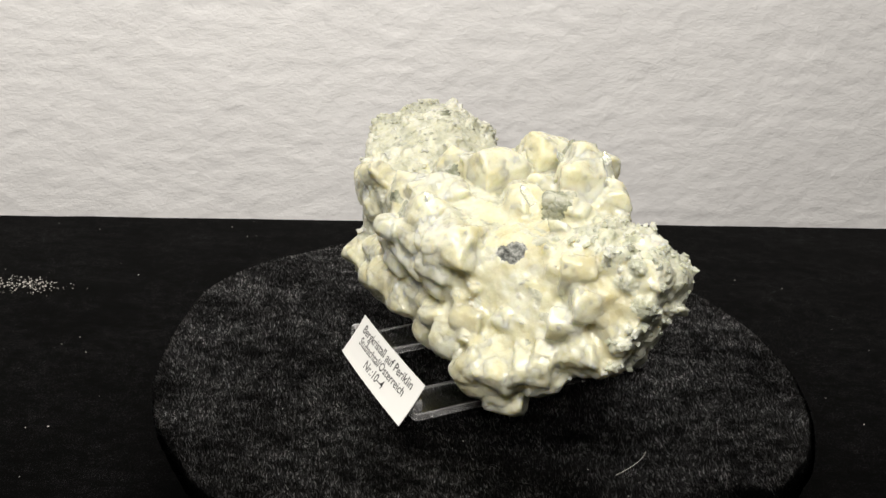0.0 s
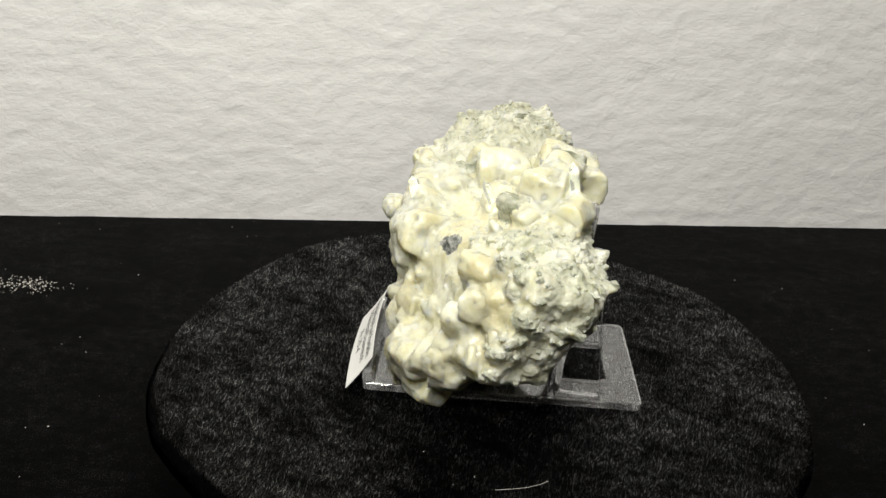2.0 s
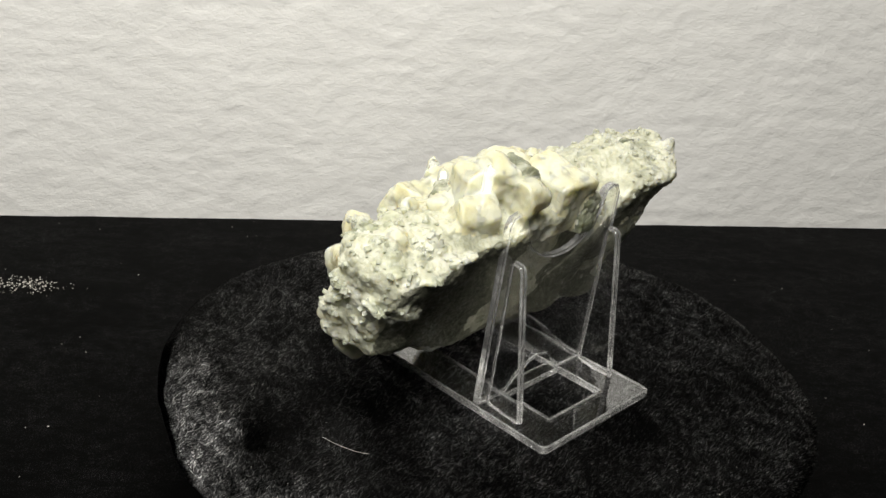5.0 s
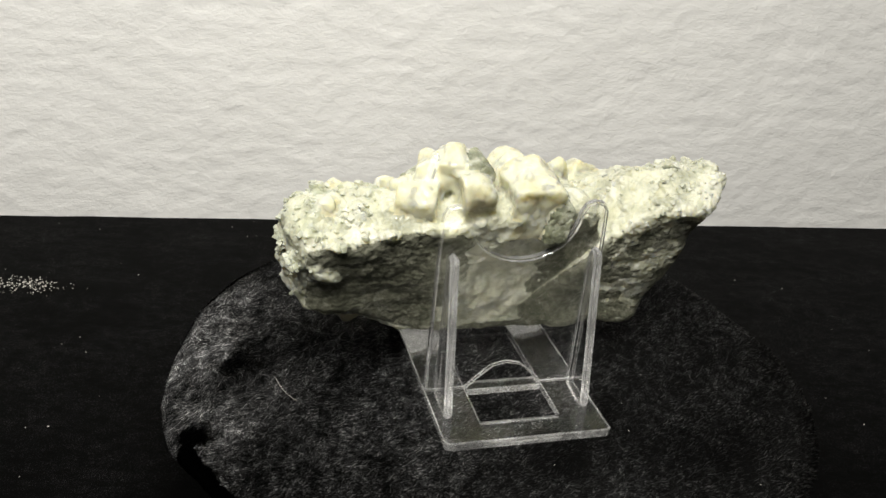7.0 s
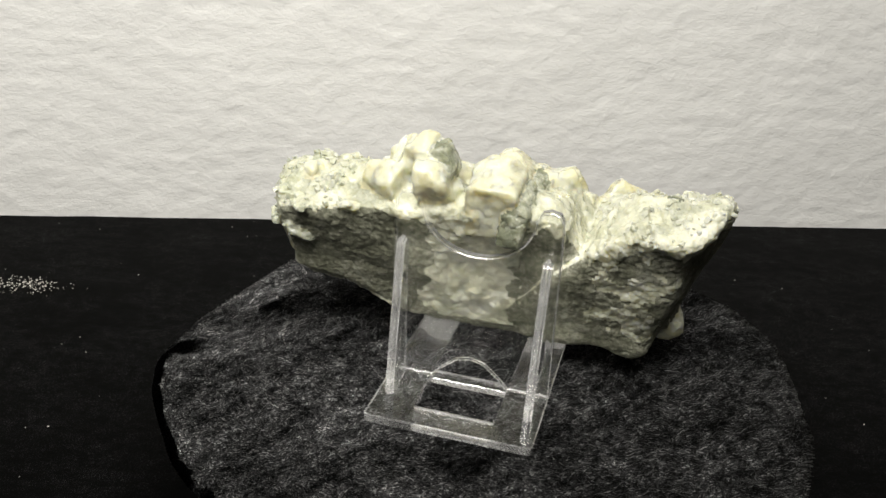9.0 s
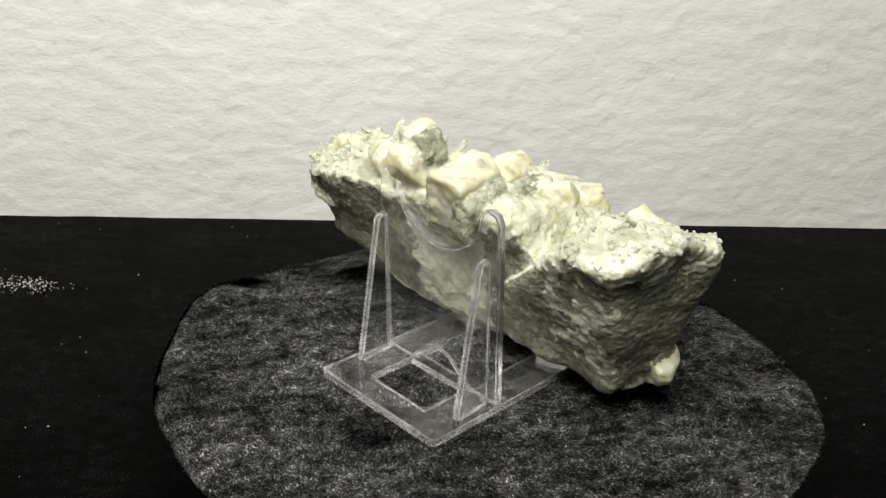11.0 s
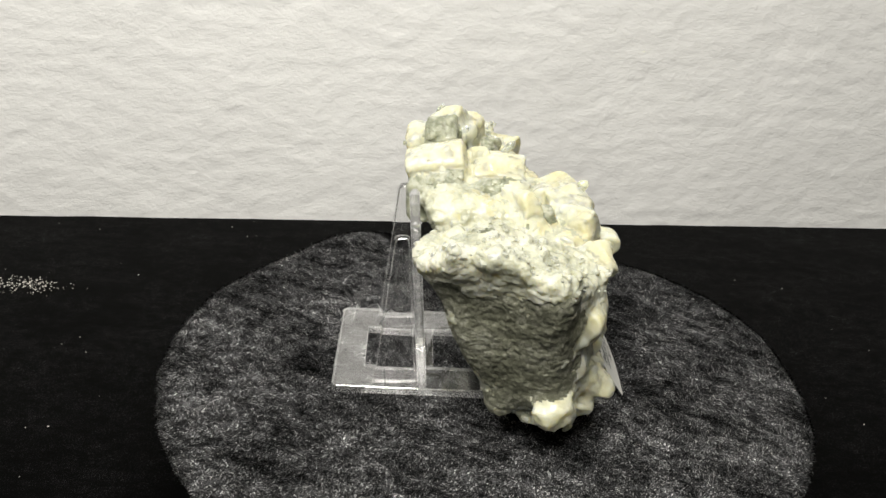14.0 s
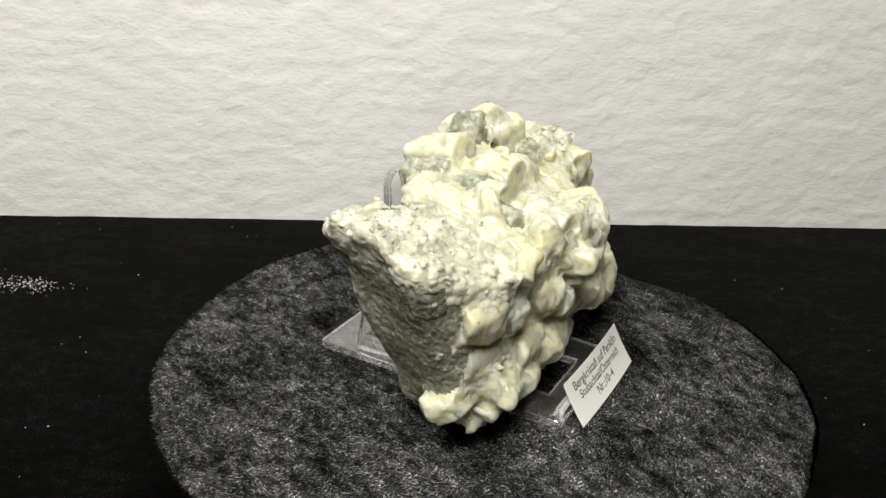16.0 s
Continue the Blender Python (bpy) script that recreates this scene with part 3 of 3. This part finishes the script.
def crystal_field(spec):
    """The crystal's part of the common grid and its distance there."""
    r = 0.75 * max(spec[2]) + 4
    lo = np.maximum(((spec[0] - r - LOW) / PITCH).astype(int), 0)
    hi = np.minimum(((spec[0] + r - LOW) / PITCH).astype(int) + 1, COUNT)
    cut = tuple(slice(a, b) for a, b in zip(lo, hi))
    return cut, crystal_distance(spec, GRID[cut], WARP[cut])


def crystal_mesh(spec):
    """The crystal itself, on a finer grid of its own."""
    fine = 0.42
    half = (np.abs(spec[1]) @ (np.array((spec[2][1] * 1.3, spec[2][2], spec[2][0])) / 2)) + 1.6
    lo = spec[0] - half
    n = np.ceil(2 * half / fine).astype(int) + 1
    pts = np.stack(np.meshgrid(*[lo[i] + fine * np.arange(n[i]) for i in range(3)], indexing="ij"), -1)
    u = np.clip((pts - LOW) / PITCH, 0, np.array(COUNT) - 1.001)
    i = u.astype(int)
    f = u - i
    warp = 0
    for a in (0, 1):
        for b in (0, 1):
            for c in (0, 1):
                w = (f[..., 0] if a else 1 - f[..., 0]) * (f[..., 1] if b else 1 - f[..., 1]) * (f[..., 2] if c else 1 - f[..., 2])
                warp = warp + w[..., None] * WARP[i[..., 0] + a, i[..., 1] + b, i[..., 2] + c]
    d = crystal_distance(spec, pts, warp)
    d[[0, -1]], d[:, [0, -1]], d[:, :, [0, -1]] = 5, 5, 5
    verts, faces = surface(d, lo, fine)
    normal = vertex_normals(verts, faces)
    if spec[3] in (GLASSY, GREEN, DRUSE):
        grain = 2.6 if spec[3] is GLASSY else 1.8
        verts = verts + normal * (0.4 * facets(verts, grain, 11) - 0.1)[:, None]
    else:
        verts = verts + normal * (0.12 * smooth_noise(verts, 1.3, 5) + 0.16 * np.maximum(facets(verts, 3.2, 21, 0.3), 0) * (smooth_noise(verts, 6, 8) > 0.1))[:, None]
    return mesh_part("crystal", in_world(verts), faces, [spec[3]], mineral, smooth=spec[3] is CREAM)


def main_crystals():
    # upper rim
    crystal((-6, 12, 59), (17, 6, 8), (-0.5, 0.1, 1), (0, 1, 0))
    crystal((13, 3, 63), (20, 17, 14), (0.12, 0, 1), (0, 1, 0.1))
    crystal((-4, 4, 61), (18, 15, 13), (-0.05, -0.05, 1), (0, 1, 0))
    crystal((-24, 8, 53.5), (15, 13, 11), (-0.25, 0.1, 1), (0, 1, 0.1))
    crystal((6, -23, 67), (15, 12, 11), (0.1, 0.2, 1))
    crystal((13, -29, 62), (14, 11, 10), (0.5, -0.2, 1))
    crystal((1, -31, 61), (9, 6, 6), (-0.2, -0.1, 1))
    crystal((10, -19, 71), (11, 10, 9), (0.1, 0, 1))
    crystal((18, -14, 66), (13, 9, 9), (0.7, 0.1, 0.8))
    crystal((-5, -13, 59), (11, 9, 8), (-0.4, 0, 1))
    # grey glassy masses beside the big crystals
    crystal((14, 10, 59), (15, 15, 7), (0.1, 0.15, 1), (0, 1, 0), mat=GLASSY)
    crystal((-2, 11, 58), (15, 16, 7), (0, 0.2, 1), (0, 1, 0), mat=GLASSY)
    crystal((-13, 15, 54), (13, 12, 7), (-0.1, 0.3, 1), (0, 1, 0), mat=GLASSY)
    crystal((-26, 14, 50), (11, 11, 6), (-0.2, 0.3, 1), (0, 1, 0), mat=GLASSY)
    crystal((-15, 18, 52), (12, 10, 8), (-0.5, 0.7, 0.5), mat=GLASSY)
    crystal((12, -13, 70), (11, 9, 9), (0.1, 0.9, 0.4), mat=GLASSY)
    crystal((-28, 8, 49), (12, 10, 8), (-0.6, 0.8, 0.1), mat=GLASSY)
    crystal((2, 50, 61), (10, 8, 7), (-0.2, 0.2, 1), mat=GLASSY)
    crystal((-12, 54, 56), (9, 8, 6), (-0.5, 0.2, 1), mat=GLASSY)
    crystal((-2, -26, 62), (10, 9, 7), (-0.3, -0.3, 1), mat=GLASSY)
    crystal((-12, -47, 25), (12, 10, 9), (0, -0.6, -0.8))
    crystal((-22, -40, 14), (12, 11, 9), (-0.5, -0.5, -0.7))
    crystal((14, -55, 46), (11, 10, 8), (0.4, -0.8, 0.3), mat=GREEN)
    # front, upper
    crystal((-27, -16, 49), (17, 14, 12), (-0.9, -0.2, 0.5), (0, 0.3, 1))
    crystal((-28, -2, 52), (15, 13, 11), (-0.9, 0, 0.6))
    crystal((-18, 3, 55), (13, 9, 9), (-0.5, 0.2, 1))
    crystal((-22, 22, 49), (14, 11, 9), (-0.7, 0.2, 0.7))
    crystal((-31, 1, 45), (14, 9, 8), (-1, 0, 0.3))
    crystal((-33, 6, 40), (12, 6, 6), (-1, 0.1, 0.2))
    crystal((-30, 0, 38), (12, 10, 9), (-1, -0.1, 0))
    crystal((-28, 8, 45), (11, 9, 9), (-0.9, 0.3, 0.4))
    crystal((-29, 18, 37), (12, 10, 10), (-1, 0.1, 0.1))
    crystal((-30, 11, 33), (13, 9, 8), (-1, 0.1, -0.1))
    crystal((-28, -12, 38), (13, 9, 11), (-1, -0.2, 0.1))
    # front, lower
    crystal((-29, -22, 23), (14, 11, 10), (-1, -0.2, -0.1))
    crystal((-27, -26, 31), (12, 10, 9), (-1, -0.4, 0.2))
    crystal((-25, -36, 18), (15, 14, 11), (-0.8, -0.5, -0.3), (0, 0.4, 1))
    crystal((-19, -46, 27), (15, 11, 10), (-0.7, -0.7, -0.1))
    crystal((-13, -48, 31), (14, 12, 10), (-0.5, -0.9, 0.1))
    crystal((-15, -47, 23), (13, 9, 9), (-0.3, -0.7, -0.7))
    crystal((-12, -50, 40), (13, 10, 9), (-0.6, -0.8, 0.2))
    crystal((-29, 36, 17), (12, 8, 8), (-1, 0.2, -0.2))
    crystal((-25, 42, 21), (12, 10, 9), (-0.8, 0.5, -0.1))
    crystal((-26, 37, 17), (11, 10, 8), (-0.8, 0.3, -0.5))
    crystal((-28, 30, 27), (14, 12, 10), (-1, 0.1, 0))
    crystal((-30, 21, 24), (13, 10, 9), (-1, 0, -0.2))
    crystal((-28, 6, 24), (12, 11, 9), (-1, 0, -0.2))
    crystal((-28, -8, 26), (13, 10, 9), (-1, 0, 0))
    crystal((-26, -2, 16), (12, 10, 9), (-0.8, 0, -0.6))
    crystal((-26, 42, 41), (11, 8, 8), (-0.9, 0.4, 0.1))
    crystal((-25, 50, 43), (13, 13, 11), (-0.9, 0.4, 0))
    crystal((-24, 47, 31), (11, 11, 9), (-0.9, 0.4, -0.2))
    crystal((-35, 9, 46), (13, 8, 7), (-1, 0, 0.15))
    crystal((-25, 40, 45), (11, 7, 7), (-1, 0.1, 0.3))
    crystal((-24, 33, 46), (12, 9, 8), (-0.9, 0.1, 0.5))
    # the end below the open side
    crystal((-4, -57, 42), (22, 8, 7), (0.1, -0.3, -1), (1, 0, 0))
    crystal((-9, -54, 47), (12, 10, 9), (-0.4, -1, 0.1))
    crystal((-10, -49, 54), (12, 10, 8), (-0.3, -0.4, 1))
    crystal((-1, -50, 51), (14, 12, 9), (0, -0.5, 1))
    crystal((6, -40, 54), (13, 11, 8), (0.2, -0.2, 1))
    crystal((-8, -52, 34), (13, 10, 10), (-0.3, -1, -0.2))


def scattered(n, pick, size, mat, stretch=1.5):
    spots = [q for q in samples if q[2] == 0 and pick(*q[:2])]
    for p, nrm, _ in random.sample(spots, n):
        k = random.uniform(*size)
        d = nrm + Vector((random.uniform(-0.6, 0.6), random.uniform(-0.6, 0.6), random.uniform(-0.6, 0.6)))
        crystal(p + nrm * k * random.uniform(-0.15, 0.12), (k * stretch, k, k * random.uniform(0.45, 1)), d, (random.random(), random.random(), 1), mat)


def fused():
    """The crust that binds the crystals to the rock: one skin over the rock and the crystals' feet."""
    field, owner = body.copy(), np.zeros(COUNT, int)
    for spec in CRYSTALS:
        cut, d = crystal_field(spec)
        crystal_mesh(spec)
        d = d + 0.12
        f = field[cut]
        soft = 2.2 if spec[3] is CREAM else 1.6
        h = np.maximum(soft - np.abs(f - d), 0) / soft
        owner[cut] = np.where(d < f, {GREEN: 4, GLASSY: 5, DRUSE: 6}.get(spec[3], 3), owner[cut])
        field[cut] = np.minimum(f, d) - h * h * soft / 4
    field -= np.where((GRID[..., 1] > 36) | (GRID[..., 0] > 13), 0.75, 0.0) * FINE * (GRID[..., 2] < 50)
    under = (GRID[..., 2] < 9) & (GRID[..., 0] > -23)
    field[under] = np.maximum(field[under], 0.5)
    verts, faces, centre, normal, mark = skin_of(field + 0.25 * soft_noise(COUNT, 1.6, rng))
    veiled = 0.7 * smooth_noise(centre, 8.3, 1) + 0.35 * smooth_noise(centre, 2.5, 2) > 0.05
    mark[(mark == 1) & veiled & (normal[:, 0] > 0.5) & (centre[:, 1] > 30)] = 0
    near = owner[tuple(np.clip(((centre - LOW) / PITCH).round().astype(int), 0, np.array(COUNT) - 1).T)]
    index = np.where((near > 0) & (mark != 2), near % 6, mark)
    index[(index == 0) & (normal[:, 0] < -0.2) & (centre[:, 1] < 34) & (0.7 * smooth_noise(centre, 7, 3) + 0.3 * smooth_noise(centre, 2.5, 4) > -0.22)] = 3
    rocky = np.zeros(len(verts), bool)
    rocky[faces[index == 1]] = True
    for _ in range(7):
        total, count = np.zeros((len(verts), 3)), np.zeros(len(verts))
        for k in range(4):
            np.add.at(total, faces[:, k], centre)
            np.add.at(count, faces[:, k], 1)
        verts = np.where(rocky[:, None], total / np.maximum(count, 1)[:, None], verts)
        centre = verts[faces].mean(1)
    verts, faces = quartered(verts, faces)
    index = np.repeat(index, 4)
    kind = np.zeros((len(verts), 6))
    for k in range(4):
        np.add.at(kind, (faces[:, k], index), 1)
    kind /= kind.sum(1)[:, None] + 1e-9
    rough = smooth_noise(verts, 3.4, 31) * 0.22 + facets(verts, 1.9, 32, 0.4) * 0.2 + facets(verts, 1.0, 33, 0.4) * 0.18
    pits = -0.45 * np.maximum(smooth_noise(verts, 2.2, 36) - 0.35, 0)
    lift = kind[:, 0] * (0.42 * facets(verts, 2.4, 40, 0.6) + 0.12 * facets(verts, 1.1, 50) + 0.35 * smooth_noise(verts, 4, 41)) + kind[:, 1] * (rough + pits) + kind[:, 2] * 0.7 * facets(verts, 1.2, 60)
    lift += kind[:, 3] * (0.1 * smooth_noise(verts, 1.4, 34) + 0.14 * facets(verts, 2.6, 35, 0.5)) + kind[:, 4] * 0.35 * facets(verts, 1.6, 70) + kind[:, 5] * 0.4 * facets(verts, 2.4, 80)
    verts = verts + vertex_normals(verts, faces) * lift[:, None]
    ob = mesh_part("rock_matrix", in_world(verts), faces, [DRUSE, ROCK, DARK, CREAM, GREEN, GLASSY], mineral, "grey-green rough rock with a pale crystal crust", index, smooth=True)
    centre, index = verts[faces].mean(1)[::4], index[::4]
    normal = vertex_normals(verts, faces)[faces[::4, 2]]
    return ob, [(Vector(c), Vector(n), int(k)) for c, n, k in zip(centre, normal, index)]


def grains(name, n, pick, size, mats, label):
    """A crust of tiny grains, one mesh."""
    cube = np.array([(x, y, z) for x in (-1, 1) for y in (-1, 1) for z in (-1, 1)], float)
    quads = [(0, 1, 3, 2), (4, 6, 7, 5), (0, 4, 5, 1), (2, 3, 7, 6), (0, 2, 6, 4), (1, 5, 7, 3)]
    spots = [q for q in skin if pick(*q)]
    verts, faces = [], []
    for k in range(n):
        p, nrm, _ = random.choice(spots)
        s = random.uniform(*size) * random.uniform(0.4, 1)
        rot = np.array(Euler((random.uniform(0, 6), random.uniform(0, 6), random.uniform(0, 6))).to_matrix())
        at = np.array(p + nrm * s * 0.2) + np.random.uniform(-0.4, 0.4, 3)
        pts = (cube * np.random.uniform(0.45, 1, (8, 3)) * (s, s, s * 1.4)) @ rot.T + at
        base = len(verts)
        verts += [tuple(MM @ Vector(v)) for v in pts]
        faces += [tuple(base + i for i in q) for q in quads]
    return tagged(mesh_part(name, verts, faces, mats, mineral, label), kind="stuff")


main_crystals()
random.seed(5)
scattered(34, lambda p, n: n.x < -0.3 and p.z > 14 and (p.y > -20 or p.z < 36) and (p.y < 38 or p.z < 24), (5, 12), CREAM)
scattered(15, lambda p, n: n.z > 0.5 and p.y < 18 and (p - Vector((-20, -29, 54))).length > 9, (4, 7.5), CREAM)
scattered(75, lambda p, n: n.z > 0.2 and p.y > 30, (2.2, 4.6), DRUSE, 1.2)
scattered(24, lambda p, n: n.x < -0.3 and p.y < -18 and p.z > 36, (2.5, 5), DRUSE, 1.2)
scattered(60, lambda p, n: p.y < -34 and n.z > -0.2 and p.x > -10, (2.5, 5.5), GREEN, 1.2)
for q in ((-4, 13, 64), (0, 19, 60), (10, 15, 59), (-14, 15, 54), (-8, 10, 62), (6, 18, 62), (-2, 8, 66), (13, -25, 74), (6, -14, 72), (-30, -4, 60), (14, -56, 46), (-9, -20, 66)):
    quartz(Vector(q) - Vector((0, 0, 2)), (random.uniform(-0.6, 0.3), random.uniform(-0.3, 0.8), 1))
_, skin = fused()
grains("druse", 160, lambda p, n, i: i == 0 and n.z > 0.1 and p.y > 28, (0.4, 1.1), [DRUSE], "white sugary crystal crust")
grains("druse", 150, lambda p, n, i: i in (0, 4) and p.y < -40 and n.z > -0.2 and p.x > -12, (0.4, 1.1), [GREEN], "grey-green sparkling crystal crust")

# ---- lint and dust ----
def specks(name, spots, size, parent, label, category=""):
    verts, faces = [], []
    for x, y, z in spots:
        s = random.uniform(*size)
        base = len(verts)
        for a in range(5):
            r = s * random.uniform(0.6, 1.2)
            verts.append((x + r * math.cos(a * 1.257), y + r * math.sin(a * 1.257), z + random.uniform(0, s * 0.3)))
        verts.append((x, y, z + s))
        faces += [(base + a, base + (a + 1) % 5, base + 5) for a in range(5)]
    ob = mesh_part(name, verts, faces, [LINT], parent, label)
    return tagged(ob, category=category, kind="stuff")


random.seed(11)
TABLE_DUST = [(random.gauss(-0.176, 0.0075), random.gauss(0.06, 0.0032), TABLE_Z + 0.0003) for _ in range(230)]
TABLE_DUST += [(random.uniform(-0.22, 0.25), random.uniform(-0.09, 0.14), TABLE_Z + 0.0003) for _ in range(90)]
TABLE_DUST += [(-0.1366, -0.0293, TABLE_Z), (-0.1303, -0.028, TABLE_Z), (-0.1364, 0.0748, TABLE_Z), (0.14, 0.0695, TABLE_Z)] * 3
specks("dust", TABLE_DUST, (0.00013, 0.00042), None, "pale dust specks lying on the black cloth", "dust")
DISC_DUST = []
while len(DISC_DUST) < 260:
    x, y = random.uniform(-0.1, 0.1), random.uniform(-0.1, 0.1)
    if x * x + y * y < 0.0092:
        DISC_DUST.append((x, y, 0.0))
def thread(points):
    curve = bpy.data.curves.new("lint_thread", "CURVE")
    curve.dimensions, curve.bevel_depth, curve.bevel_resolution = "3D", 0.00006, 1
    line = curve.splines.new("NURBS")
    line.points.add(len(points) - 1)
    for q, p in zip(line.points, points):
        q.co = (*p, 1)
    line.use_endpoint_u = True
    curve.materials.append(LINT)
    new("lint_thread", curve).parent = turntable


thread([(0.0344, -0.0568, 0.0006), (0.0381, -0.054, 0.0008), (0.0421, -0.0506, 0.0006), (0.0441, -0.0457, 0.0007)])
specks("lint", DISC_DUST, (0.00008, 0.0002), turntable, "pale lint in the pile")


# ---- what turns ----
def motions():
    for thing in (turntable, stand, card, mineral):
        walk(thing, [(t, pose(0, 0, 0, 0, 0, -14.704 * t)) for t in range(0, 17)])


motions()
